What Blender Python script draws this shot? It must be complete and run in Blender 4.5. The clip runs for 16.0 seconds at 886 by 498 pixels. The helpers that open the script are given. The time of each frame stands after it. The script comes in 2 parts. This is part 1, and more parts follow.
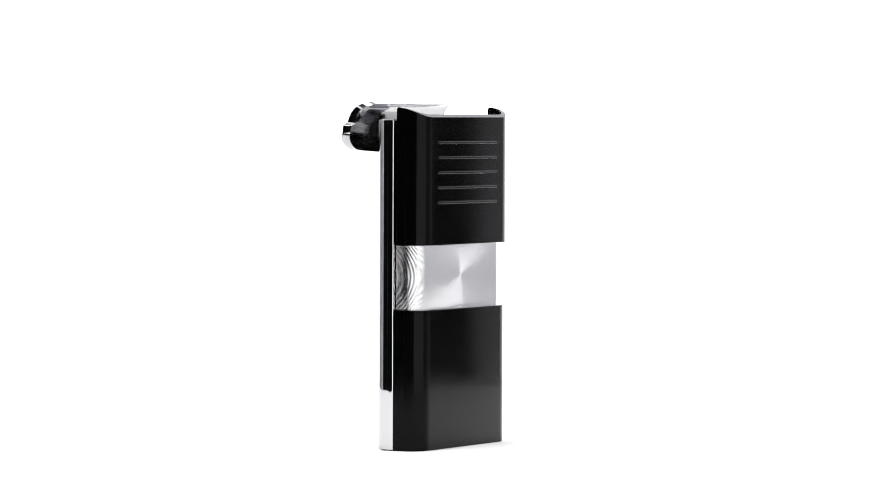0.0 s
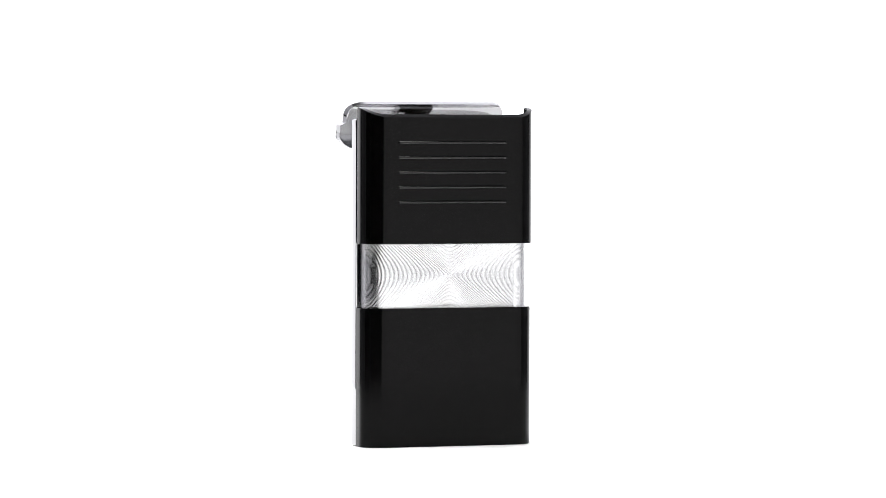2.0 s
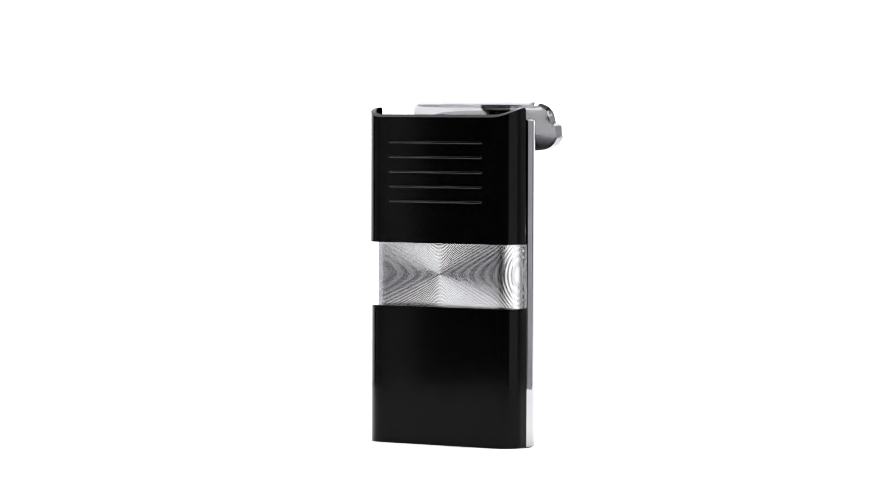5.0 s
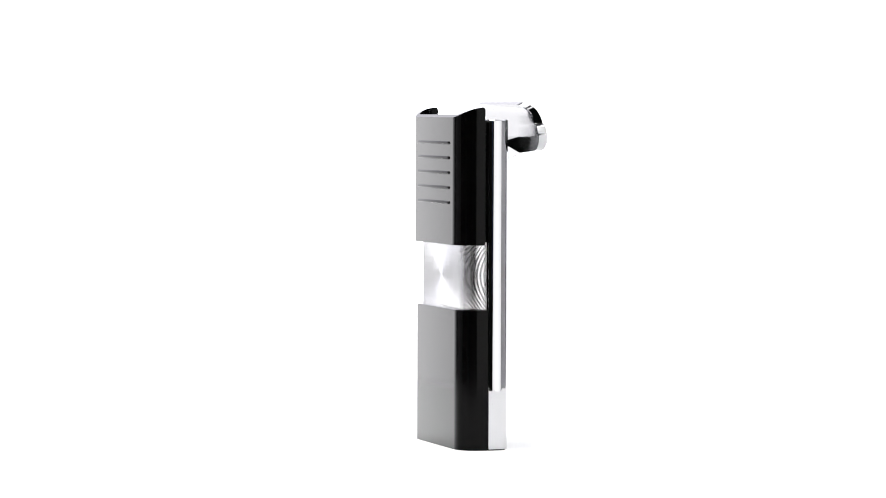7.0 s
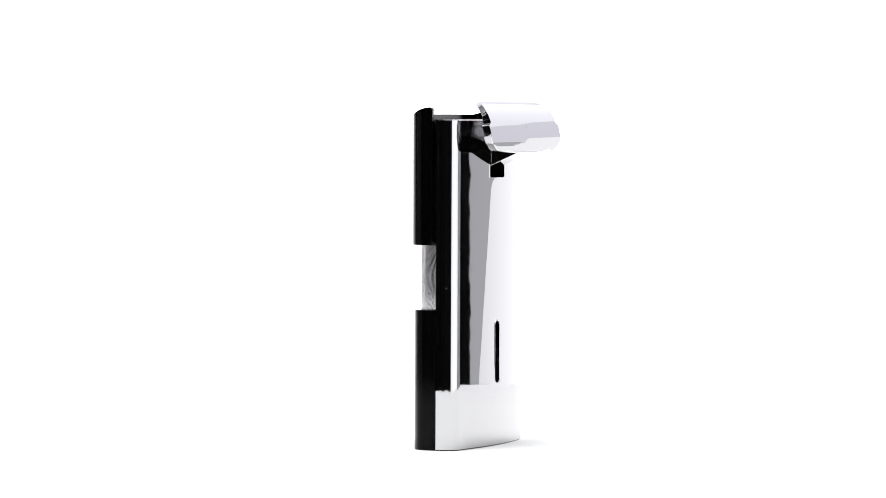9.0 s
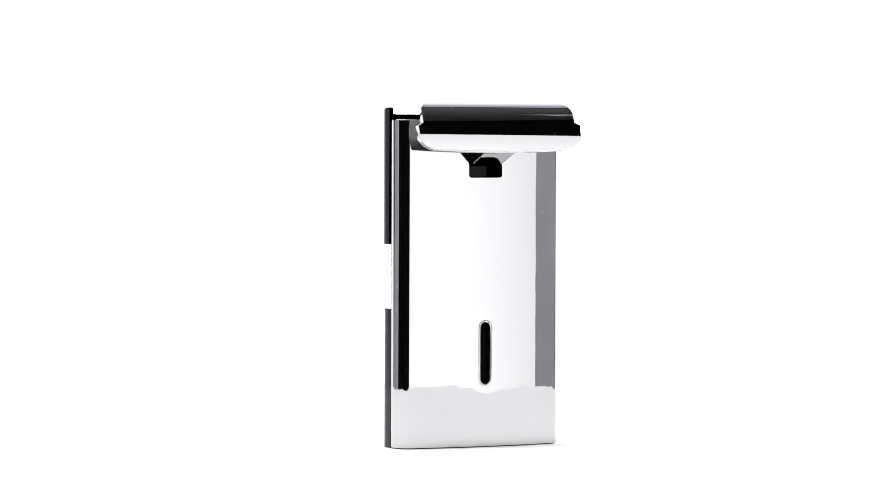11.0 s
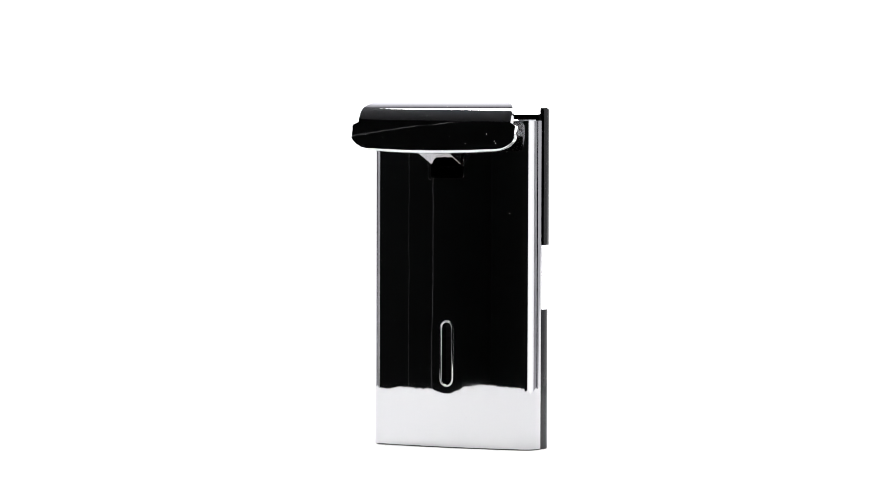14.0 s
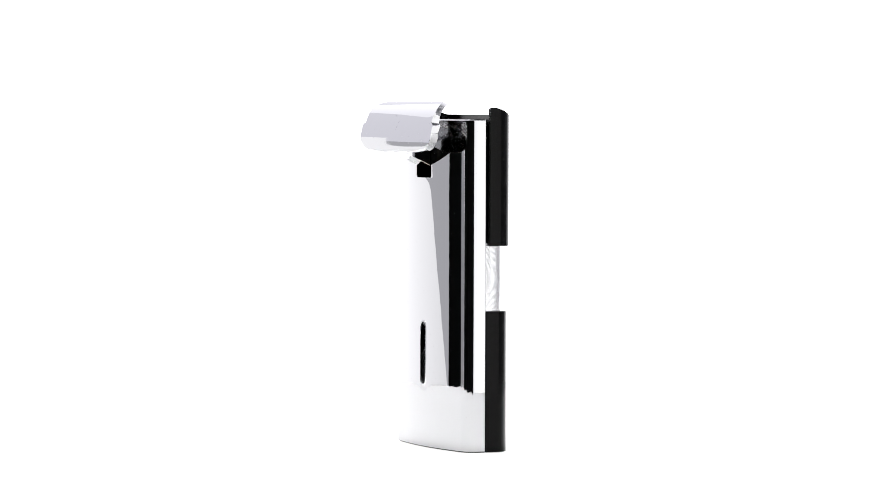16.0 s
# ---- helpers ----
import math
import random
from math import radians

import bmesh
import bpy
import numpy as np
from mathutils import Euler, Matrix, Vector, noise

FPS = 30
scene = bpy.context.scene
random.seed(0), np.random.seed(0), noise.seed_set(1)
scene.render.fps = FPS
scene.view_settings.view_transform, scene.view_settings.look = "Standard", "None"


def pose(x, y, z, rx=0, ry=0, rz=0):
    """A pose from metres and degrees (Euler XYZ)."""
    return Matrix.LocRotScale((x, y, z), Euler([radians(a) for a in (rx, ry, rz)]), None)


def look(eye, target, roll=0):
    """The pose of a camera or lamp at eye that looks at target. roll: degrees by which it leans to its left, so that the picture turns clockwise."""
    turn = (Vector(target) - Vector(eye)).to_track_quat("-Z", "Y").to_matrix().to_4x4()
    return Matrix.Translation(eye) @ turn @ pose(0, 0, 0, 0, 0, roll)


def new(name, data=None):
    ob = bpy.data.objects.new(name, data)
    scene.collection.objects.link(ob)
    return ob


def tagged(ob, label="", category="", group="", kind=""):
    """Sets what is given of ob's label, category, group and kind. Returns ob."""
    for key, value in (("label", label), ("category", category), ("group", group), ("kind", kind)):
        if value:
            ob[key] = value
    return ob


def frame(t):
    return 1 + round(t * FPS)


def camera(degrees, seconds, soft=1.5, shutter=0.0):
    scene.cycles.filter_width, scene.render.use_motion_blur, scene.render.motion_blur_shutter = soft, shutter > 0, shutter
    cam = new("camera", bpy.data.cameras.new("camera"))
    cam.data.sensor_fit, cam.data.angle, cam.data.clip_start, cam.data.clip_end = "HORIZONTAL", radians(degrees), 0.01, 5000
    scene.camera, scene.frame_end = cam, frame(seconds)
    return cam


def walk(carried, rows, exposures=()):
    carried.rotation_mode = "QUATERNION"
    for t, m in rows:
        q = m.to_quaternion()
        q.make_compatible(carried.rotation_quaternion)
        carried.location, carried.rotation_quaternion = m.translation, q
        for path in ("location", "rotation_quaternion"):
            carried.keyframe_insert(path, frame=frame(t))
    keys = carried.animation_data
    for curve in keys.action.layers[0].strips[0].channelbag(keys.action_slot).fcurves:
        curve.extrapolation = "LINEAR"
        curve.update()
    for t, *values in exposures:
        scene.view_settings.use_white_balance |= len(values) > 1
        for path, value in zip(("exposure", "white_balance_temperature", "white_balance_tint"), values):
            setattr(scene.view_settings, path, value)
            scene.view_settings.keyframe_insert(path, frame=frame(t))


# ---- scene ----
# A chrome and black pocket lighter turns on a white turntable in a small product studio.
# Lighter space: millimetres, x across its width, front towards -y, z up; MM turns them into metres.
MM = 0.001
TURN_START, TURN_RATE = 59.6, -19.162      # degrees, degrees a second
AXIS_X, AXIS_Y = -2.095, 2.134             # the lighter's offset from the turntable's axis

cam = camera(11.66, 16.0, soft=0.8)
EYE = Vector((0, -0.7929, 0.06083))
YAW, PITCH = radians(-0.172), radians(-1.803)
AIM = EYE + Vector((math.sin(YAW) * math.cos(PITCH), math.cos(YAW) * math.cos(PITCH), math.sin(PITCH)))
VIEW = look(EYE, AIM, 0.184)
walk(cam, [(0.0, VIEW), (16.0, VIEW)])

# ---------------------------------------------------------------- world and light
world = bpy.data.worlds.new("studio_air")
scene.world = world
world.use_nodes = True
world.node_tree.nodes["Background"].inputs[0].default_value = (0.5, 0.6, 0.55, 1)
world.node_tree.nodes["Background"].inputs[1].default_value = 0.002
scene.view_settings.exposure = 0.0
BACKDROP_GLOW, LOWER_GLOW, UPPER_GLOW, KEY_GLOW, STRIP_GLOW, TOP_GLOW = 1.8, 1.25, 1.95, 2.15, 3.0, 13.8


# ---------------------------------------------------------------- materials
def material(name, color, rough=0.5, metal=0.0, grain=0.0, grain_scale=400.0, rough_var=0.0, bump=0.0, ior=1.5, dust=0.0, wave=0.0, dust_scale=420, dust_size=0.038, hollows=()):
    """A principled surface with colour grain, patches of changing gloss and a fine relief."""
    m = bpy.data.materials.new(name)
    m.use_nodes = True
    nt = m.node_tree
    b = nt.nodes["Principled BSDF"]
    b.inputs["Metallic"].default_value, b.inputs["IOR"].default_value = metal, ior
    b.inputs["Roughness"].default_value = rough
    co = nt.nodes.new("ShaderNodeTexCoord")

    def noise_at(scale, detail):
        n = nt.nodes.new("ShaderNodeTexNoise")
        n.inputs["Scale"].default_value, n.inputs["Detail"].default_value = scale, detail
        nt.links.new(co.outputs["Object"], n.inputs["Vector"])
        return n

    fine, broad = noise_at(grain_scale, 4), noise_at(grain_scale / 14, 3)
    mix = nt.nodes.new("ShaderNodeMix")
    mix.data_type = "RGBA"
    mix.inputs[6].default_value = (*[c * (1 - grain) for c in color], 1)
    mix.inputs[7].default_value = (*[min(1, c * (1 + grain)) for c in color], 1)
    add = nt.nodes.new("ShaderNodeMath")
    add.operation = "MULTIPLY_ADD"
    nt.links.new(fine.outputs[0], add.inputs[0])
    add.inputs[1].default_value = 0.5
    half = nt.nodes.new("ShaderNodeMath")
    half.operation = "MULTIPLY"
    half.inputs[1].default_value = 0.5
    nt.links.new(broad.outputs[0], half.inputs[0])
    nt.links.new(half.outputs[0], add.inputs[2])
    nt.links.new(add.outputs[0], mix.inputs[0])
    nt.links.new(mix.outputs[2], b.inputs["Base Color"])
    if dust:
        v = nt.nodes.new("ShaderNodeTexVoronoi")
        v.inputs["Scale"].default_value = dust_scale
        nt.links.new(co.outputs["Object"], v.inputs["Vector"])
        near, some, both = (nt.nodes.new("ShaderNodeMath") for _ in range(3))
        near.operation, some.operation, both.operation = "LESS_THAN", "GREATER_THAN", "MULTIPLY"
        near.inputs[1].default_value, some.inputs[1].default_value = dust_size, 1 - dust
        nt.links.new(v.outputs["Distance"], near.inputs[0])
        nt.links.new(v.outputs["Color"], some.inputs[0])
        nt.links.new(near.outputs[0], both.inputs[0])
        nt.links.new(some.outputs[0], both.inputs[1])
        speck = nt.nodes.new("ShaderNodeBsdfDiffuse")
        speck.inputs[0].default_value = (0.8, 0.8, 0.8, 1)
        blend = nt.nodes.new("ShaderNodeMixShader")
        nt.links.new(both.outputs[0], blend.inputs[0])
        nt.links.new(b.outputs[0], blend.inputs[1])
        nt.links.new(speck.outputs[0], blend.inputs[2])
        nt.links.new(blend.outputs[0], nt.nodes["Material Output"].inputs[0])
    if rough_var:
        r = nt.nodes.new("ShaderNodeMapRange")
        r.inputs[3].default_value, r.inputs[4].default_value = max(0, rough - rough_var), rough + rough_var
        nt.links.new(broad.outputs[0], r.inputs[0])
        nt.links.new(r.outputs[0], b.inputs["Roughness"])
    if bump:
        bp = nt.nodes.new("ShaderNodeBump")
        bp.inputs["Strength"].default_value, bp.inputs["Distance"].default_value = bump, 0.0001
        nt.links.new(fine.outputs[0], bp.inputs["Height"])
        nt.links.new(bp.outputs[0], b.inputs["Normal"])
    if wave:
        slow = noise_at(110, 2)
        bp = nt.nodes.new("ShaderNodeBump")
        bp.inputs["Strength"].default_value, bp.inputs["Distance"].default_value = 1.0, wave
        nt.links.new(slow.outputs[0], bp.inputs["Height"])
        nt.links.new(bp.outputs[0], b.inputs["Normal"])
    for z, half_x, half_z, edge, depth, fall in hollows:
        # the sheet dips a little towards a pressed opening
        def step(op, x, y=None):
            n = nt.nodes.new("ShaderNodeMath")
            n.operation = op
            for slot, value in ((0, x), (1, y)):
                if isinstance(value, (int, float)):
                    n.inputs[slot].default_value = value
                elif value is not None:
                    nt.links.new(value, n.inputs[slot])
            return n.outputs[0]

        xyz = nt.nodes.new("ShaderNodeSeparateXYZ")
        nt.links.new(co.outputs["Object"], xyz.inputs[0])
        dx = step("MAXIMUM", step("SUBTRACT", step("ABSOLUTE", xyz.outputs[0]), half_x), 0.0)
        dz = step("MAXIMUM", step("SUBTRACT", step("ABSOLUTE", step("SUBTRACT", xyz.outputs[2], z)), half_z), 0.0)
        away = step("MAXIMUM", step("SUBTRACT", step("SQRT", step("ADD", step("MULTIPLY", dx, dx), step("MULTIPLY", dz, dz))), edge), 0.0)
        dip = step("MULTIPLY", step("EXPONENT", step("MULTIPLY", away, -1.0 / fall)), -1000 * depth)
        hollow = nt.nodes.new("ShaderNodeBump")
        hollow.inputs["Strength"].default_value, hollow.inputs["Distance"].default_value = 1.0, 0.001
        nt.links.new(dip, hollow.inputs["Height"])
        if b.inputs["Normal"].is_linked:
            nt.links.new(b.inputs["Normal"].links[0].from_socket, hollow.inputs["Normal"])
        nt.links.new(hollow.outputs[0], b.inputs["Normal"])
    return m


def black_paint(name, color, rough, f0, power):
    """Black lacquer: dull black below, a satin gloss that grows towards the edge-on view."""
    m = bpy.data.materials.new(name)
    m.use_nodes = True
    nt = m.node_tree
    nt.nodes.remove(nt.nodes["Principled BSDF"])
    under, gloss, blend = nt.nodes.new("ShaderNodeBsdfDiffuse"), nt.nodes.new("ShaderNodeBsdfGlossy"), nt.nodes.new("ShaderNodeMixShader")
    under.inputs[0].default_value, gloss.inputs[0].default_value = (*color, 1), (1, 1, 1, 1)
    co = nt.nodes.new("ShaderNodeTexCoord")
    fine, broad = nt.nodes.new("ShaderNodeTexNoise"), nt.nodes.new("ShaderNodeTexNoise")
    for n, scale in ((fine, 1800), (broad, 110)):
        n.inputs["Scale"].default_value, n.inputs["Detail"].default_value = scale, 3
        nt.links.new(co.outputs["Object"], n.inputs["Vector"])
    r = nt.nodes.new("ShaderNodeMapRange")
    r.inputs[3].default_value, r.inputs[4].default_value = rough - 0.025, rough + 0.025
    nt.links.new(broad.outputs[0], r.inputs[0])
    nt.links.new(r.outputs[0], gloss.inputs["Roughness"])
    bp = nt.nodes.new("ShaderNodeBump")
    bp.inputs["Strength"].default_value, bp.inputs["Distance"].default_value = 0.03, 0.0001
    nt.links.new(fine.outputs[0], bp.inputs["Height"])
    nt.links.new(bp.outputs[0], gloss.inputs["Normal"])
    facing = nt.nodes.new("ShaderNodeLayerWeight")
    facing.inputs["Blend"].default_value = 0.5
    rise, scaled = nt.nodes.new("ShaderNodeMath"), nt.nodes.new("ShaderNodeMath")
    rise.operation, scaled.operation = "POWER", "MULTIPLY_ADD"
    rise.inputs[1].default_value = power
    scaled.inputs[1].default_value, scaled.inputs[2].default_value = 1 - f0, f0
    nt.links.new(facing.outputs["Facing"], rise.inputs[0])
    nt.links.new(rise.outputs[0], scaled.inputs[0])
    nt.links.new(scaled.outputs[0], blend.inputs[0])
    nt.links.new(under.outputs[0], blend.inputs[1])
    nt.links.new(gloss.outputs[0], blend.inputs[2])
    nt.links.new(blend.outputs[0], nt.nodes["Material Output"].inputs[0])
    return m


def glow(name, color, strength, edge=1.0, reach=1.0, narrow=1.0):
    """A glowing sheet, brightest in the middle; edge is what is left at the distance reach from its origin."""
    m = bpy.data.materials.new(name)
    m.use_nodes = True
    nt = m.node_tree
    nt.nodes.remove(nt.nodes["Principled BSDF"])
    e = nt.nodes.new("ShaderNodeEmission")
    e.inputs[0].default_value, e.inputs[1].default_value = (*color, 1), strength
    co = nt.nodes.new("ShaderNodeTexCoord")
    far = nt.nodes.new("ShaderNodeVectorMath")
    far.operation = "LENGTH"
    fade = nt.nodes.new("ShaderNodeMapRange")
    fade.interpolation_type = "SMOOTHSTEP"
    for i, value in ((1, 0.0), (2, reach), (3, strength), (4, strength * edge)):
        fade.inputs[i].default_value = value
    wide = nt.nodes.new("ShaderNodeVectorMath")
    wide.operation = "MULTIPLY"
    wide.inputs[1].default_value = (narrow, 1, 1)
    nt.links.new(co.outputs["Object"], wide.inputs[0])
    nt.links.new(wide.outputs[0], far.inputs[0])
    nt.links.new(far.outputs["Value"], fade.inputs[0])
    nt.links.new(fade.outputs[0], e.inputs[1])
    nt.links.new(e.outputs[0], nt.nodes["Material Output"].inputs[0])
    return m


RING_PITCH, RING_DEPTH = 0.25, 0.033
CHROME = material("polished_chrome", (0.5, 0.5, 0.512), 0.02, 1.0, 0.015, 900, 0.012, dust=0.2, wave=0.000012)
BODY_CHROME = material("polished_body_chrome", (0.5, 0.5, 0.512), 0.02, 1.0, 0.015, 900, 0.012, dust=0.2, wave=0.000012,
                       hollows=((0.01715, 0.0, 0.00465, 0.0013, 0.00002, 0.0007), (0.0518, 0.0032, 0.0026, 0.0003, 0.00002, 0.0007)))
CHROME_WORN = material("worn_chrome", (0.5, 0.5, 0.512), 0.022, 1.0, 0.02, 900, 0.015, dust=0.4, wave=0.000014, dust_scale=900, dust_size=0.065)
CHROME_INNER = material("cast_chrome", (0.42, 0.42, 0.43), 0.11, 1.0, 0.12, 1200, 0.06, 0.06)
BLACK = black_paint("satin_black_paint", (0.0014, 0.0014, 0.0014), 0.11, 0.0065, 4.9)
RIDGE_BLACK = black_paint("gloss_black_paint", (0.003, 0.003, 0.003), 0.07, 0.03, 7.5)
CORE = material("black_core_plastic", (0.008, 0.008, 0.009), 0.12, 0.0, 0.2, 900, 0.04)
SMOKED = material("smoked_plastic", (0.006, 0.006, 0.0065), 0.08, 0.0, 0.2, 700, 0.03, 0.0, 1.25)
ALUMINIUM = material("spun_aluminium", (0.7, 0.7, 0.71), 0.19, 1.0, 0.04, 900, 0.05)
WHITE_TOP = material("white_turntable_felt", (0.86, 0.86, 0.86), 0.9, 0.0, 0.015, 700, 0.03, 0.4)
GREY_BOARD = material("grey_foam_board", (0.47, 0.47, 0.495), 0.8, 0.0, 0.03, 60, 0.05)
DARK_GREY_BOARD = material("dark_grey_foam_board", (0.36, 0.36, 0.38), 0.8, 0.0, 0.03, 60, 0.05)
WHITE_BOARD = material("white_foam_board", (0.85, 0.85, 0.85), 0.7, 0.0, 0.02, 60, 0.05)
DARK_ROOM = material("dark_room_paint", (0.007, 0.0085, 0.0078), 0.85, 0.0, 0.2, 9, 0.05)
CEILING_PAINT = material("grey_ceiling_paint", (0.45, 0.45, 0.46), 0.85, 0.0, 0.05, 9, 0.05)
BLACK_CLOTH = material("black_fabric", (0.012, 0.012, 0.012), 0.9, 0.0, 0.2, 200, 0.05)
BLUE_STREAK = material("blue_streak_panel", (0.013, 0.018, 0.042), 0.9, 0.0, 0.95, 130, 0.05)
OLIVE_STREAK = material("olive_streak_panel", (0.02, 0.019, 0.011), 0.9, 0.0, 0.5, 40, 0.05)
DARK_METAL = material("dark_anodised_metal", (0.12, 0.12, 0.12), 0.4, 1.0, 0.1, 300, 0.08)
STAND_METAL = material("brushed_steel", (0.5, 0.5, 0.5), 0.35, 1.0, 0.1, 300, 0.08)
# The paper glows, fading outwards, in place of lamps that light it.
BACKDROP = glow("glowing_white_paper", (0.985, 0.98, 1.0), BACKDROP_GLOW, 0.7, 0.95, 0.6)
# Dim glow put into two side panels in place of light falling there.
DIM_GLOW = glow("dim_glow_panel", (0.95, 0.95, 1.0), 0.72)
# Two unseen sheets whose fading glow is added for the hood's pale reflections.
UPPER_SHEET = glow("upper_glow_sheet", (0.95, 0.945, 1.0), UPPER_GLOW, 0.35, 0.95, 0.4)
LOWER_SHEET = glow("lower_glow_sheet", (0.93, 0.92, 1.0), LOWER_GLOW, 0.85, 1.6, 0.5)
KEY_DIFFUSER = glow("key_diffuser", (1.0, 1.0, 1.0), KEY_GLOW, 0.72, 0.55)
KEY_EDGE = glow("key_diffuser_edge", (1.0, 1.0, 1.0), 0.8)
STRIP_DIFFUSER = glow("strip_diffuser", (1.0, 0.995, 0.985), STRIP_GLOW)
TOP_DIFFUSER = glow("top_diffuser", (1.0, 0.995, 0.985), TOP_GLOW)


# ---------------------------------------------------------------- mesh helpers
def part(name, bm, mat, parent=None, label="", unit=MM, angle=32, bevel=0.0):
    """Links a bmesh as one mesh object, under a thing or a part where parent is given."""
    bmesh.ops.scale(bm, vec=(unit, unit, unit), verts=bm.verts)
    bmesh.ops.recalc_face_normals(bm, faces=bm.faces)
    for f in bm.faces:
        f.smooth = True
    me = bpy.data.meshes.new(name)
    bm.to_mesh(me)
    bm.free()
    me.set_sharp_from_angle(angle=radians(angle))
    me.materials.append(mat)
    ob = new(name, me)
    if parent:
        ob.parent = parent
    if bevel:
        mod = ob.modifiers.new("edge", "BEVEL")
        mod.width, mod.segments, mod.limit_method, mod.angle_limit, mod.harden_normals = bevel * unit, 2, "ANGLE", radians(40), True
    if label:
        ob["label"] = label
    return ob


def prism(pts, z0, z1, top=None):
    """A closed plan outline drawn up from z0 to z1, or to top(x, y)."""
    bm = bmesh.new()
    lo = [bm.verts.new((x, y, z0)) for x, y in pts]
    hi = [bm.verts.new((x, y, top(x, y) if top else z1)) for x, y in pts]
    n = len(pts)
    for i in range(n):
        bm.faces.new((lo[i], lo[(i + 1) % n], hi[(i + 1) % n], hi[i]))
    bm.faces.new(lo[::-1])
    bm.faces.new(hi)
    return bm


def box(x0, x1, y0, y1, z0, z1):
    return prism([(x0, y0), (x1, y0), (x1, y1), (x0, y1)], z0, z1)


def u_line(w, yf, yb, rx, ry, n=14, extra=()):
    """An open U seen from above: side, rounded corner, front, corner, side."""
    left = [(-w, yb)] + [(-w, yb - d) for d in extra] + [(-w, (yb + yf + ry) / 2)]
    for i in range(n + 1):
        a = math.pi / 2 * i / n
        left.append((-w + rx * (1 - math.cos(a)), yf + ry * (1 - math.sin(a))))
    return left + [(-x, y) for x, y in reversed(left)]


def u_shell(outer, inner, z0, top):
    """A bent sheet between two U lines, open at the back."""
    bm = bmesh.new()
    rows = []
    for line in (outer, inner):
        rows.append([(bm.verts.new((x, y, z0)), bm.verts.new((x, y, top(y)))) for x, y in line])
    n = len(outer)
    for i in range(n - 1):
        (a0, a1), (b0, b1) = rows[0][i], rows[0][i + 1]
        (c0, c1), (d0, d1) = rows[1][i], rows[1][i + 1]
        bm.faces.new((a0, b0, b1, a1))
        bm.faces.new((c1, d1, d0, c0))
        bm.faces.new((a1, b1, d1, c1))
        bm.faces.new((c0, d0, b0, a0))
    for i in (0, n - 1):
        bm.faces.new((rows[0][i][0], rows[0][i][1], rows[1][i][1], rows[1][i][0]))
    return bm


def pill(r, z0, z1, y, n=12):
    """A stadium outline in the x-z plane."""
    pts = []
    for i in range(n + 1):
        a = math.pi * i / n
        pts.append((r * math.cos(a), y, z1 - r + r * math.sin(a)))
    for i in range(n + 1):
        a = math.pi + math.pi * i / n
        pts.append((r * math.cos(a), y, z0 + r + r * math.sin(a)))
    return pts


def loft(rings, close=True, caps=True):
    """Skins a list of equal-length closed rings of points."""
    bm = bmesh.new()
    vs = [[bm.verts.new(p) for p in ring] for ring in rings]
    n = len(vs[0])
    for a, b in zip(vs, vs[1:]):
        for i in range(n if close else n - 1):
            bm.faces.new((a[i], a[(i + 1) % n], b[(i + 1) % n], b[i]))
    if caps:
        bm.faces.new(vs[0][::-1])
        bm.faces.new(vs[-1])
    return bm


# ---------------------------------------------------------------- the studio
def flat_box(name, size, m, mat, parent=None, bevel=0.0):
    sx, sy, sz = size
    ob = part(name, box(-sx / 2, sx / 2, -sy / 2, sy / 2, -sz / 2, sz / 2), mat, parent, unit=1, bevel=bevel)
    ob.matrix_basis = m
    return ob


def bearing(angle, dist, z=0.0):
    """A place at an angle from the camera's side of the turntable (positive to the camera's right)."""
    a = radians(angle)
    return Vector((math.sin(a) * dist, -math.cos(a) * dist, z))


def room():
    for name, size, at in (("floor", (5, 5, 0.1), (0, 0, -0.95)), ("ceiling", (5, 5, 0.1), (0, 0, 2.05)),
                           ("wall_north", (5.2, 0.1, 3.1), (0, 2.55, 0.55)), ("wall_south", (5.2, 0.1, 3.1), (0, -2.55, 0.55)),
                           ("wall_east", (0.1, 5, 3.1), (2.55, 0, 0.55)), ("wall_west", (0.1, 5, 3.1), (-2.55, 0, 0.55))):
        tagged(flat_box(name, size, pose(*at), CEILING_PAINT if name == "ceiling" else DARK_ROOM), ("grey" if name == "ceiling" else "dark") + " painted studio " + name.split("_")[0], "room", kind="structure")


def backdrop():
    """The paper sweep; it is wider where it comes down towards the table."""
    bm = bmesh.new()
    line = [(0.0, 0.125), (0.0, 0.066), (0.0, 0.03), (0.0, 0.0), (0.0, -0.03), (0.0, -0.073), (0.0, -0.55)]
    for i in range(1, 9):
        a = math.pi / 2 * i / 8
        line.append((-0.2 + 0.2 * math.cos(a), -0.55 - 0.2 * math.sin(a)))
    rows = []
    for side in (-1, 1):
        edge = [side * min(1.12, max(0.62, (0.81 - 2.4 * z) if side > 0 else (0.845 - 3.2 * z))) for y, z in line]
        rows.append([bm.verts.new((x, y, z)) for x, (y, z) in zip(edge, line)] + [bm.verts.new((x, y + 0.004, z - 0.004)) for x, (y, z) in zip(reversed(edge), reversed(line))])
    n = len(rows[0])
    for i in range(n):
        bm.faces.new((rows[0][i], rows[0][(i + 1) % n], rows[1][(i + 1) % n], rows[1][i]))
    bm.faces.new(rows[0])
    bm.faces.new(rows[1][::-1])
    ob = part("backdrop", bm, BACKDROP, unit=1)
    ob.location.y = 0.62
    # Glowing sheets added out of view, only mirrored in the chrome.
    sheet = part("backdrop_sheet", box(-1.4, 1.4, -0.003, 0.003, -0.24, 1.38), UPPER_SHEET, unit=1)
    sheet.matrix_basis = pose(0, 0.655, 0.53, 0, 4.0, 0)
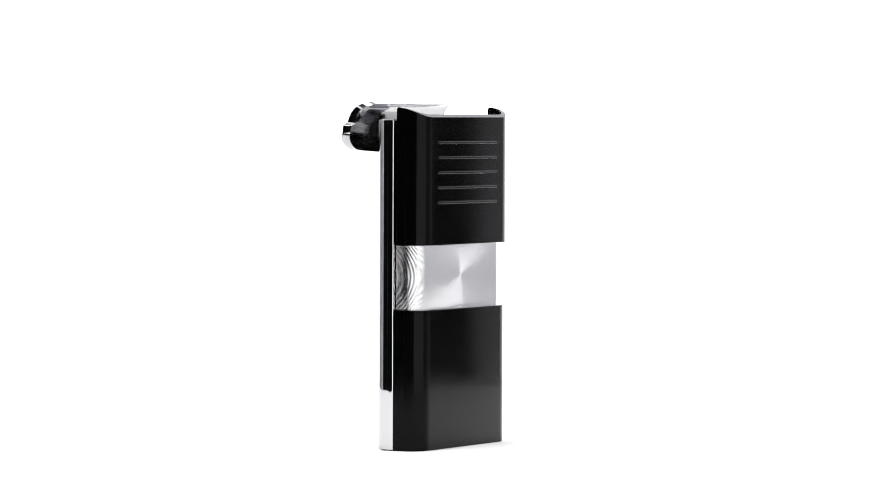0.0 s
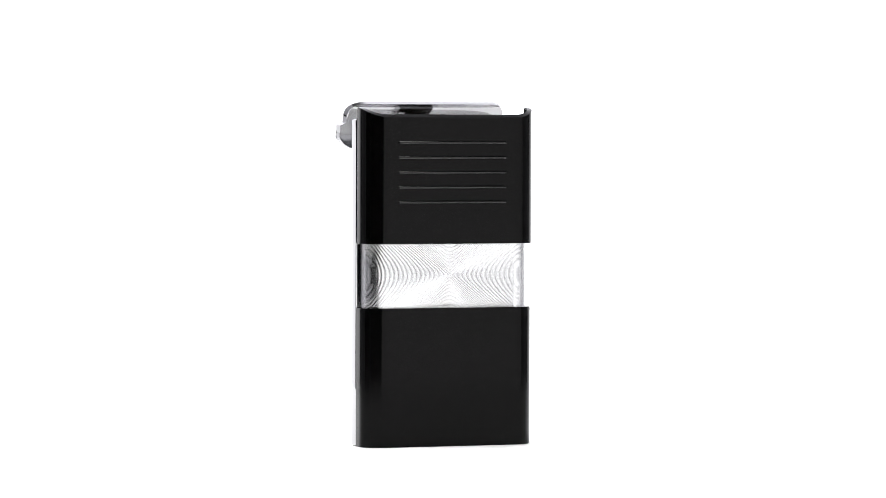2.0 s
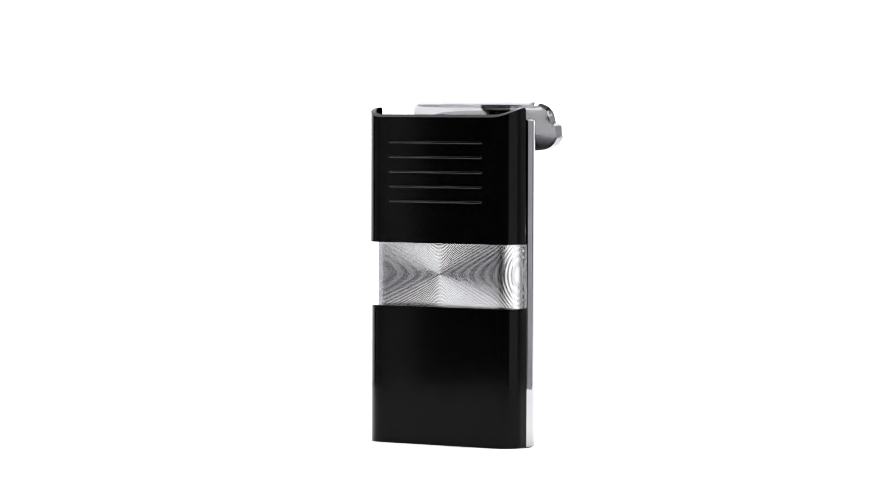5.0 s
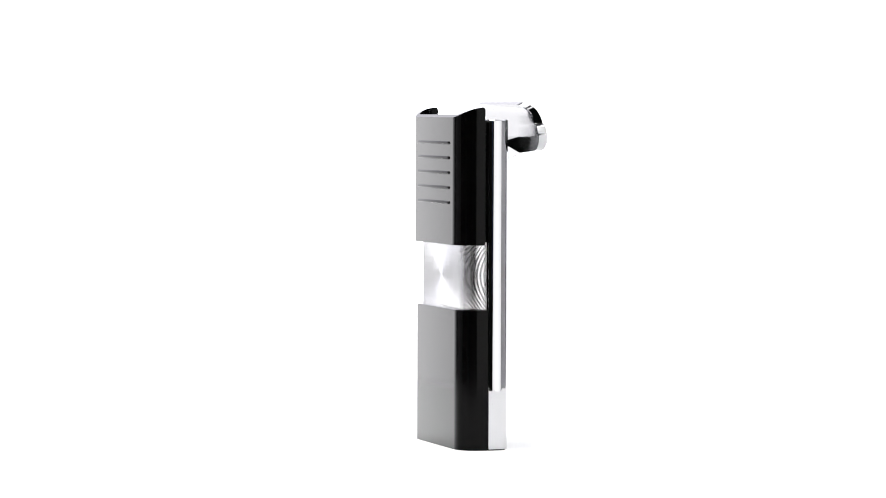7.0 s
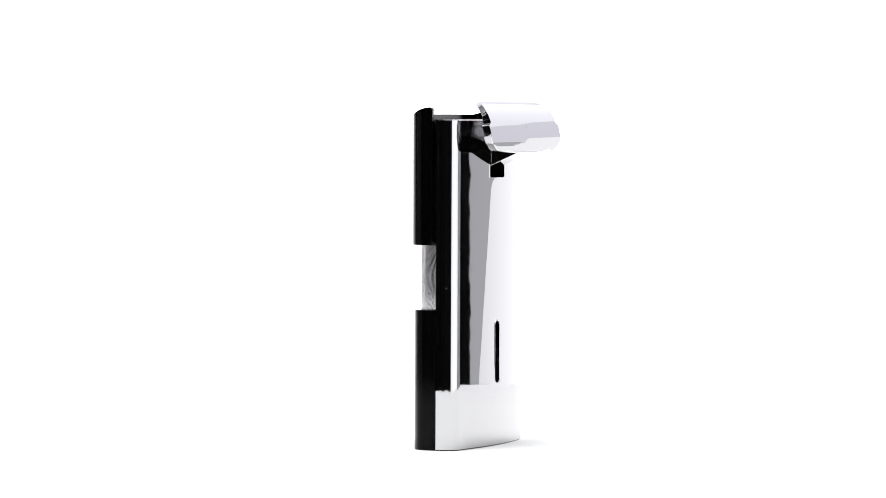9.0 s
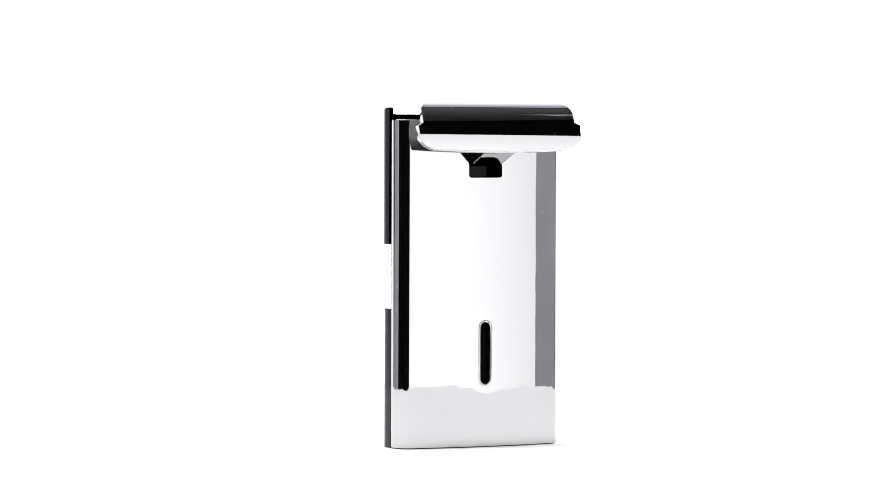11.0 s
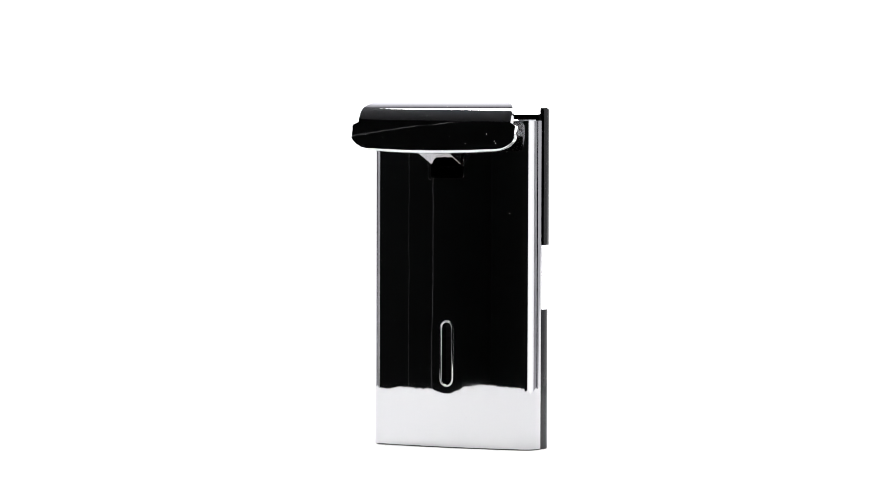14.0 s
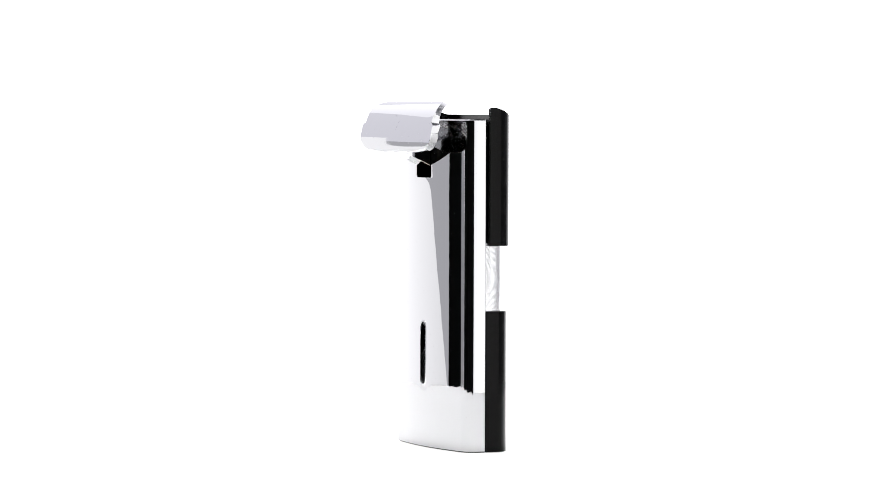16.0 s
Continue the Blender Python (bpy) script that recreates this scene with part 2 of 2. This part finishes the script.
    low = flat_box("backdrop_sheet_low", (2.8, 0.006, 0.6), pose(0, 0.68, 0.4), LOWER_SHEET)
    tagged(low, "unseen glowing white sheet added behind the paper sweep", "backdrop", kind="structure")
    tagged(sheet, "unseen glowing white sheet added above the paper sweep", "backdrop", kind="structure")
    tagged(ob, "seamless white paper sweep behind the turntable, its own glow replacing lamps", "backdrop", kind="structure")


def board(name, a0, a1, d0, d1, z0, z1, mat, label):
    """An upright foam board between two bearings."""
    p, q = bearing(a0, d0), bearing(a1, d1)
    mid, way = (p + q) / 2, (q - p)
    ob = flat_box(name, (way.length, 0.01, z1 - z0), Matrix.Translation((mid.x, mid.y, (z0 + z1) / 2)) @ pose(0, 0, 0, 0, 0, math.degrees(math.atan2(way.y, way.x))), mat)
    return tagged(ob, label, "reflector board", kind="structure")


def softbox(name, width, height, m, mat, label):
    """A softbox: a black fabric hood, a frame and a white diffuser that faces its own -z."""
    root = new(name)
    root.matrix_basis = m
    rings = []
    for s, z in ((1.0, 0.0), (1.0, 0.03), (0.3, 0.22), (0.22, 0.24)):
        w, h = width / 2 * s + 0.012, height / 2 * s + 0.012
        rings.append([(-w, -h, z), (w, -h, z), (w, h, z), (-w, h, z)])
    part("hood", loft(rings), BLACK_CLOTH, root, "black fabric hood", unit=1)
    part("diffuser", box(-width / 2, width / 2, -height / 2, height / 2, -0.012, -0.004), mat, root, "glowing white diffuser", unit=1)
    return tagged(root, label, "studio light")


def hung_softbox(name, one, other, height, label):
    """A softbox that faces the lighter, its middle line between two places (bearing, elevation, distance)."""
    aim = Vector((0, 0, 0.06))
    ends = [aim + bearing(a, d * math.cos(radians(e)), d * math.sin(radians(e))) for a, e, d in (one, other)]
    mid = (ends[0] + ends[1]) / 2
    back, along = (mid - aim).normalized(), ends[1] - ends[0]
    side = (along - back * along.dot(back)).normalized()
    turn = Matrix((side, back.cross(side), back)).transposed().to_4x4()
    root = softbox(name, along.length, height, Matrix.Translation(mid) @ turn, STRIP_DIFFUSER, label)
    grip = mid + back * 0.23
    pole = part("ceiling_rod", rod(0.008, 0.0, 2.0 - grip.z), STAND_METAL, root, "thin steel rod to the ceiling", unit=1)
    pole.matrix_basis = root.matrix_basis.inverted() @ Matrix.Translation(grip)
    return root


def rod(r, z0, z1, n=16):
    return loft([[(r * math.cos(2 * math.pi * i / n), r * math.sin(2 * math.pi * i / n), z) for i in range(n)] for z in (z0, z1)])


def light_stand(at, top, r, label, mat):
    root = new("light_stand")
    root.location = (at.x, at.y, -0.9)
    part("pole", rod(r, 0.0, top + 0.9), mat, root, unit=1)
    for k in range(3):
        leg = part("leg", rod(r * 0.8, 0.0, 0.34, 10), mat, root, unit=1)
        leg.matrix_basis = pose(0, 0, 0.16, 0, 117, 120 * k)
    return tagged(root, label, "light stand", "light stands")


def turntable():
    root = new("turntable")
    bm = bmesh.new()
    n, rim = 720, []
    for k, (r, z) in enumerate(((0.181, 0.0), (0.183, -0.0015), (0.183, -0.012), (0.179, -0.014))):
        ring = []
        for i in range(n):
            a = 2 * math.pi * i / n
            wob = 0.010 * noise.noise((2.2 * math.cos(a), 2.2 * math.sin(a), 3)) + 0.006 * noise.noise((40 * math.cos(a), 40 * math.sin(a), 8))
            ring.append(((r + wob) * math.cos(a), (r + wob) * math.sin(a), z))
        rim.append(ring)
    part("platter", loft(rim), WHITE_TOP, root, "round white platter with a soft rim", unit=1)
    rings = [[(r * math.cos(2 * math.pi * i / 48), r * math.sin(2 * math.pi * i / 48), z) for i in range(48)] for r, z in ((0.09, -0.0145), (0.1, -0.02), (0.1, -0.06), (0.03, -0.065), (0.03, -0.87), (0.16, -0.88), (0.16, -0.899))]
    part("pedestal", loft(rings), BLACK_CLOTH, root, "black pedestal", unit=1)
    return tagged(root, "round white motorised turntable on a black pedestal", "turntable")


room()
backdrop()
board("reflector_board_1", -77.5, -110.1, 0.54, 0.68, -0.9, 0.62, DARK_GREY_BOARD, "grey foam board standing beside the turntable")
board("reflector_board_2", 73.5, 114, 0.66, 0.66, -0.9, 0.7, GREY_BOARD, "grey foam board standing beside the turntable")
board("glow_board_3", -120, -136, 1.44, 0.97, -0.9, 0.11, DIM_GLOW, "unseen white panel added beside the backdrop, with a dim glow")
board("glow_board_4", 120.36, 136, 1.425, 0.97, -0.9, 0.11, DIM_GLOW, "unseen white panel added beside the backdrop, with a dim glow")
board("reflector_board_5", -74.4, -76.9, 0.52, 0.533, -0.9, 0.5, WHITE_BOARD, "narrow white strip of foam board")
# Unseen coloured panels, added to put dim streaks into the chrome.
board("streak_panel_1", 14.2, 17.9, 0.95, 0.95, -0.01, 2.0, BLUE_STREAK, "unseen dark blue panel added for a streak in the chrome")
board("streak_panel_2", -9.6, -8.0, 1.4, 1.4, -0.6, 2.0, OLIVE_STREAK, "unseen dark olive panel added for a streak in the chrome")
KEY_AT = (bearing(20.6, 0.82) + bearing(72, 0.82)) / 2
KEY_WIDTH = (bearing(20.6, 0.82) - bearing(72, 0.82)).length
softbox("key_softbox", KEY_WIDTH, 0.86, look((KEY_AT.x, KEY_AT.y, -0.06), (0, 0, -0.06), -25) @ pose(0, -0.07, 0), KEY_DIFFUSER, "large black softbox with a glowing white diffuser")
softbox("top_softbox", 0.66, 0.34, look((-0.1, -0.04, 0.8), (-0.1, -0.0401, 0)), TOP_DIFFUSER, "overhead black softbox with a glowing white diffuser")
KEY = bpy.data.objects["key_softbox"]
part("edge_band", box(-KEY_WIDTH / 2 - 0.022, -KEY_WIDTH / 2 - 0.002, -0.43, 0.43, -0.012, -0.004), KEY_EDGE, KEY, "dim edge of the diffuser", unit=1)
hung_softbox("strip_softbox", (-46, 43.5, 1.0), (17, 37, 1.05), 0.115, "slim black strip softbox with a glowing diffuser")
hung_softbox("small_softbox", (-62, 55, 0.75), (-38.2, 54, 0.75), 0.26, "small black softbox with a glowing diffuser")
TOP = bpy.data.objects["top_softbox"]
part("ceiling_rod", rod(0.012, 0.23, 1.2), STAND_METAL, TOP, "thin steel rod to the ceiling", unit=1)
light_stand(bearing(44, 1.02), -0.05, 0.012, "brushed steel stand behind a softbox", STAND_METAL)
light_stand(bearing(-69.5, 0.8), 0.5, 0.001, "slim dark metal stand in the dark studio", DARK_METAL)
light_stand(bearing(-61.5, 0.75), 0.55, 0.0018, "slim dark metal stand in the dark studio", DARK_METAL)
TABLE = turntable()

# ---------------------------------------------------------------- the lighter
LIGHTER = tagged(new("pocket_lighter"), "chrome and satin black pocket lighter standing upright, hood flipped open", "lighter")
BODY_TOP = 59.4


def back_slope(x):
    """Fall of the back towards its sides: one side evenly bowed, the other nearly straight further out."""
    if x < 0:
        return x / 87
    return x / 80 if x < 9.5 else 0.11875 + (x - 9.5) * 0.0015


def back_y(x):
    if x < 0:
        return 5.2 - x * x / 174
    d = max(0.0, x - 9.5)
    return 5.2 - min(x, 9.5) ** 2 / 160 - 0.11875 * d - 0.00075 * d * d


def body_outline():
    """Plan of the shell: sides that bulge a little, soft corners, a bowed back."""
    e = 14.6

    def half(sign, control):
        if sign > 0:
            pts = [(16.5, 0.0), (16.61, 0.1), (16.663, 0.4), (16.727, 0.8), (16.742, 1.08), (16.735, 1.35), (16.68, 1.75), (16.58, 2.1)]
        else:
            pts = [(16.5, 0.0), (16.61, 0.1), (16.625, 0.4), (16.636, 0.8), (16.64, 1.2), (16.63, 1.6), (16.606, 2.0), (16.56, 2.28)]
        p0, p1, p2 = Vector((16.47, 2.4) if sign > 0 else (16.5, 2.5)), Vector(control), Vector((e, back_y(sign * e)))
        for i in range(19):
            t = i / 18
            q = p0 * (1 - t) ** 2 + p1 * 2 * t * (1 - t) + p2 * t * t
            pts.append((q.x, q.y))
        pts += [(e - e * i / 24, back_y(sign * (e - e * i / 24))) for i in range(1, 25)]
        return [(sign * x, y) for x, y in pts]

    return half(1, (15.79, 3.86)) + half(-1, (15.94, 3.72))[-2::-1]


def cut(ob, bm):
    """Cuts a closed bmesh (mm) out of ob for good."""
    bmesh.ops.scale(bm, vec=(MM, MM, MM), verts=bm.verts)
    bmesh.ops.recalc_face_normals(bm, faces=bm.faces)
    me = bpy.data.meshes.new("cutter")
    bm.to_mesh(me)
    bm.free()
    tool = new("cutter", me)
    mod = ob.modifiers.new("cut", "BOOLEAN")
    mod.operation, mod.object, mod.solver = "DIFFERENCE", tool, "EXACT"
    bpy.context.view_layer.update()
    done = bpy.data.meshes.new_from_object(ob.evaluated_get(bpy.context.evaluated_depsgraph_get()))
    ob.modifiers.clear()
    ob.data = done
    bpy.data.objects.remove(tool)


def round_frame(w, z0, z1, y, r=0.55, n=5):
    """A rectangle in the x-z plane with round lower corners."""
    low = [(w - r + r * math.sin(a), y, z0 + r - r * math.cos(a)) for a in (math.pi / 2 * k / n for k in range(n + 1))]
    return [(-x, y, z) for x, y, z in reversed(low)] + low + [(w, y, z1), (-w, y, z1)]


def chrome_body():
    ob = part("back_shell", prism(body_outline(), 0.22, BODY_TOP), BODY_CHROME, LIGHTER, "mirror-polished chrome back shell")
    cut(ob, loft([pill(1.0, 11.5, 22.8, 3.2), pill(1.0, 11.5, 22.8, 7.0)]))
    cut(ob, loft([round_frame(3.45, 49.0, 54.6, 1.5), round_frame(3.45, 49.0, 54.6, 8)]))
    cut(ob, box(-2.1, 2.1, 2.0, 8, 55.3, 58.6))
    me = ob.data
    me.set_sharp_from_angle(angle=radians(32))
    # true normals of the bowed back, so that the mirror stays smooth round the cut-outs
    normals = []
    for poly in me.polygons:
        for li in poly.loop_indices:
            v = me.vertices[me.loops[li].vertex_index].co / MM
            true = Vector((back_slope(v.x), 1, 0)).normalized()
            ok = poly.normal.dot(true) > 0.985 and abs(v.x) < 14.62
            normals.append(true if ok else Vector((0, 0, 0)))
    me.normals_split_custom_set(normals)
    part("base_plate", prism([(x * 0.985, max(0.0, y - 0.28)) for x, y in body_outline()], 0.0, 0.24), CORE, LIGHTER, "black base plate")
    # a bright chamfer round the top edge, and the flat top inside it
    plan = body_outline()
    inset = [(x - math.copysign(min(0.2, abs(x)), x) * (abs(x) > 14), max(0.0, y - 0.18)) for x, y in plan]
    part("top_chamfer", loft([[(x, y, BODY_TOP + 0.002) for x, y in plan], [(x, y, BODY_TOP + 0.17) for x, y in inset]]), CHROME, LIGHTER, "bright chamfered top edge")
    # rim and smoked window of the fuel slot
    rings = []
    for r, y in ((1.02, 4.4), (1.02, 5.2), (1.07, 5.26), (1.16, 5.29), (1.27, 5.27), (1.37, 5.21), (1.42, 5.1)):
        rings.append(pill(r, 11.5 + 1.0 - r, 22.8 - 1.0 + r, y))
    part("slot_rim", loft(rings, caps=False), CHROME, LIGHTER, "raised chrome rim")
    part("fuel_window", loft([pill(0.99, 11.51, 22.79, 3.21), pill(0.99, 11.51, 22.79, 3.5)]), SMOKED, LIGHTER, "smoked fuel window")
    walls = [round_frame(3.43, 49.02, 54.58, y) for y in (5.0, 1.55)] + [round_frame(3.3, 49.12, 54.5, y, 0.45) for y in (1.6, 5.0)]
    part("burner_recess", loft(walls, caps=False), BLACK, LIGHTER, "black square burner opening")
    part("burner_floor", box(-3.3, 3.3, 1.6, 2.2, 49.0, 54.5), BLACK, LIGHTER, "black burner floor")
    part("jet_opening", box(-2.08, 2.08, 2.02, 4.6, 55.32, 58.58), BLACK, LIGHTER, "black jet opening")
    lip = [round_frame(w, z0, z1, y) for w, z0, z1, y in ((3.4, 49.0, 54.6, 4.9), (3.4, 49.0, 54.6, 5.11), (3.44, 48.95, 54.65, 5.14), (3.5, 48.9, 54.72, 5.0))]
    part("burner_rim", loft(lip, caps=False), CHROME, LIGHTER, "thin chrome lip")


def covers():
    core = prism(u_line(15.2, -3.9, -0.004, 3.2, 3.0), 0.3, 59.1)
    part("inner_body", core, CORE, LIGHTER, "black inner body")
    lower = prism(u_line(16.6, -5.35, -0.03, 4.0, 3.5), 0.0, 25.3)
    part("lower_cover", lower, BLACK, LIGHTER, "satin black lower cover", bevel=0.14)
    steps = (0.02, 0.06, 0.13, 0.22, 0.34, 0.48)
    outer = u_line(16.68, -5.78, -0.75, 4.1, 3.7, extra=steps)
    inner = u_line(15.9, -5.0, -0.75, 3.4, 3.0, extra=steps)

    def top(y):
        s = min(1, max(0, (y + 5.78) / 5.03))
        d = min(1.0, max(0.0, (y + 1.25) / 0.5))
        return 59.95 + 1.8 * (1 - (1 - s) ** 2) - 0.5 * (1 - math.sqrt(1 - d * d))

    slider = part("slider_cover", u_shell(outer, inner, 36.95, top), BLACK, LIGHTER, "satin black sliding cover with five ridges", bevel=0.11)
    # five raised grip ridges: half-round bars with round ends
    rings = []
    for side in (-1, 1):
        for k in range(7):
            a = math.pi / 2 * (k if side < 0 else 6 - k) / 6
            r = max(0.012, 0.31 * math.sin(a))
            x = side * (10.25 + 0.31 * math.cos(a))
            rings.append([(x, r * math.cos(2 * math.pi * i / 20), r * math.sin(2 * math.pi * i / 20)) for i in range(20)])
    first = part("ridge", loft(rings), RIDGE_BLACK, slider, "raised half-round grip ridge", angle=60)
    first.location = Vector((0, -5.76, 55.35)) * MM
    for k in range(1, 5):
        o = new("ridge", first.data)
        o.parent = slider
        o["label"] = "raised half-round grip ridge"
        o.location = Vector((0, -5.76, 55.35 - 2.7017 * k)) * MM


def spun_band():
    """A thin sheet with turned rings cut into it, bent round the front."""
    line = u_line(15.75, -4.3, -0.1, 3.4, 3.2, 24)
    run = [0.0]
    for a, b in zip(line, line[1:]):
        run.append(run[-1] + math.hypot(b[0] - a[0], b[1] - a[1]))
    half = run[-1] / 2
    run = np.array(run) - half
    px, py = np.array([p[0] for p in line]), np.array([p[1] for p in line])
    nx, ny = np.gradient(py, run), -np.gradient(px, run)
    step, turns = RING_PITCH / 8, 420
    radii = step * np.arange(0, int((half + 1) / step))
    radii[0] = step * 0.2
    ang = 2 * np.pi * np.arange(turns) / turns
    r, a = np.meshgrid(radii, ang, indexing="ij")
    u, v = r * np.cos(a), r * np.sin(a)
    lip = 6.2
    out_u, out_v = np.abs(u) > half, np.abs(v) > lip
    inside = ~(out_u | out_v)
    u, v = np.clip(u, -half, half), np.clip(v, -lip, lip)
    phase = (r / RING_PITCH) % 1.0
    h = RING_DEPTH * (1 - np.abs(2 * phase - 1) ** 1.4)
    x = np.interp(u, run, px) + h * np.interp(u, run, nx)
    y = np.interp(u, run, py) + h * np.interp(u, run, ny)
    pts = np.stack([x, y, v + 31.29], -1).reshape(-1, 3) * MM
    n = len(radii)
    i, j = np.meshgrid(np.arange(n - 1), np.arange(turns), indexing="ij")
    k = (j + 1) % turns
    keep = inside[i, j] | inside[i + 1, j] | inside[i, k] | inside[i + 1, k]
    quads = np.stack([i * turns + j, (i + 1) * turns + j, (i + 1) * turns + k, i * turns + k], -1)[keep]
    used = np.unique(quads)
    back = np.full(len(pts), -1)
    back[used] = np.arange(len(used))
    me = bpy.data.meshes.new("spun_band")
    me.from_pydata(pts[used].tolist(), [], back[quads].tolist())
    me.shade_smooth()
    me.materials.append(ALUMINIUM)
    ob = new("spun_band", me)
    ob.parent = LIGHTER
    ob["label"] = "circular-brushed aluminium band"


def hood():
    """The flipped hood: a bowed plate with a lip, a crease and a rounded lower edge."""
    # the plate leans back more and more towards its top
    at = [54.0, 54.6, 55.3, 56.0, 56.85, 57.9, 58.8, 59.6, 60.3, 60.85, 61.3, 61.7, 62.0, 62.25, 62.5, 62.76]
    lean = [-1.0, 0.5, 3.0, 5.7, 9.4, 13.7, 17.2, 20.5, 25.5, 31.5, 38.5, 46.0, 52.5, 59.0, 66.0, 76.0]
    heights = np.linspace(53.4, 62.76, 320)
    fall = np.tan(np.radians(np.interp(heights, at, lean)))
    depths = 10.9 - np.concatenate(([0.0], np.cumsum((fall[1:] + fall[:-1]) / 2 * np.diff(heights))))

    def low(x):
        """The lowest outline of the plate."""
        d = min(1.0, max(0.0, (abs(x) - 12.9) / 3.86))
        return 53.46 + 0.75 * (x / 16.75) ** 2 + 3.0 * (1 - math.sqrt(1 - d * d))

    def foot(q):
        """Where the lower edge begins to roll under, the way out and the roll's radius."""
        x, dx = 16.75 * q, 0.02
        way = Vector((low(x - dx) - low(x + dx), 0, -2 * dx))
        way = Vector((-way.x, 0, way.z)).normalized() if way.x * q > 0 else way.normalized()
        if abs(q) > 0.999:
            way = Vector((math.copysign(1.0, q), 0, 0))
        r = 0.62 - 0.44 * abs(q) ** 4
        return x - way.x * r, low(x) - way.z * r, way, r

    def high(x):
        d = min(1.0, max(0.0, (abs(x) - 12.6) / 3.02))
        return 62.76 - 1.9 * (1 - math.sqrt(1 - d * d))

    m = 72
    spread = [0.4 * (2 * i / m - 1) + 0.6 * math.sin(math.pi / 2 * (2 * i / m - 1)) for i in range(m + 1)]
    bm = bmesh.new()
    outer, inner = [], []
    for v in range(19):
        row_o, row_i, feet = [], [], []
        for q in spread:
            if v < 9:
                t = v / 8
                x = 15.62 * q
                top = high(x)
                z = top + (59.05 - top) * (t ** 1.6 if v < 7 else (0.0, 0.0, 0.0, 0.0, 0.0, 0.0, 0.0, 0.9, 1.0)[v])
            else:
                x = (16.65 if v == 9 else 16.75) * q
                z = 58.58 if v == 9 else 58.48
                if v > 10:
                    fx, fz, way, r = foot(q)
                    x, z = x + (fx - x) * ((v - 10) / 8), z + (fz - z) * ((v - 10) / 8)
            y = float(np.interp(z, heights, depths)) + 0.2 - 0.12 * q * q
            row_o.append(bm.verts.new((x, y, z)))
            if v == 18:
                feet.append((Vector((x, y, z)), way, r))
            t = v / 18
            row_i.append(bm.verts.new((x * 0.985, y - 0.95 - 0.6 * min(1.0, 2.5 * t), z - 0.45 * (1 - t) + 0.12 * t)))
        outer.append(row_o)
        inner.append(row_i)
    # the lower edge rolls under
    for k in range(1, 7):
        a = radians(15 * k)
        outer.append([bm.verts.new(p + way * r * math.sin(a) - Vector((0, r * (1 - math.cos(a)), 0))) for p, way, r in feet])
    inner.append([bm.verts.new((p.co.x, p.co.y, o.co.z + 0.04)) for p, o in zip(inner[-1], outer[-1])])
    for kind, grid in enumerate((outer, inner)):
        for a, b in zip(grid, grid[1:]):
            for i in range(m):
                bm.faces.new((a[i], a[i + 1], b[i + 1], b[i])).material_index = kind
    for a, b in ((outer[0], inner[0]), (outer[-1], inner[-1])):
        for i in range(m):
            bm.faces.new((a[i], a[i + 1], b[i + 1], b[i])).material_index = 1
    for i in (0, m):
        for k in range(18):
            bm.faces.new((outer[k][i], outer[k + 1][i], inner[k + 1][i], inner[k][i]))
        bm.faces.new([row[i] for row in outer[18:]] + [inner[19][i], inner[18][i]])
    lid = part("hood", bm, CHROME_WORN, LIGHTER, "bowed chrome hood plate with fine specks", angle=30, bevel=0.13)
    lid.data.materials.append(CHROME_INNER)
    # a fine curved scratch across the middle
    marks = []
    for k in range(13):
        t = k / 12
        x, z = 0.0 - 1.0 * t + 0.25 * t * t, 57.7 + 1.5 * t
        y = float(np.interp(z, heights, depths)) + 0.2
        w = 0.006 + 0.016 * math.sin(math.pi * t)
        marks.append([(x - w, y - 0.02, z), (x - w, y + 0.008, z), (x + w, y + 0.008, z), (x + w, y - 0.02, z)])
    part("scratch", loft(marks), CHROME_INNER, lid, "fine curved scratch")
    # the keel that carries the plate
    keel = [[(-3.3 * w, 4.9, 55.2), (-3.0 * w, 4.9, 51.1), (-3.2 * w, 10.4, 53.55), (-3.3 * w, 9.6, 56.5)] for w in (1, -1)]
    part("keel", loft(keel), CHROME, lid, "chrome keel under the hood", bevel=0.08)


chrome_body()
covers()
spun_band()
hood()


def motions():
    """The turntable turns at an even rate, and the lighter on it."""
    spin, ride = [], []
    for k in range(33):
        t = 0.5 * k
        turn = pose(0, 0, 0, 0, 0, TURN_START + TURN_RATE * t)
        spin.append((t, turn))
        ride.append((t, turn @ pose(AXIS_X * MM, AXIS_Y * MM, 0)))
    walk(TABLE, spin)
    walk(LIGHTER, ride)


motions()
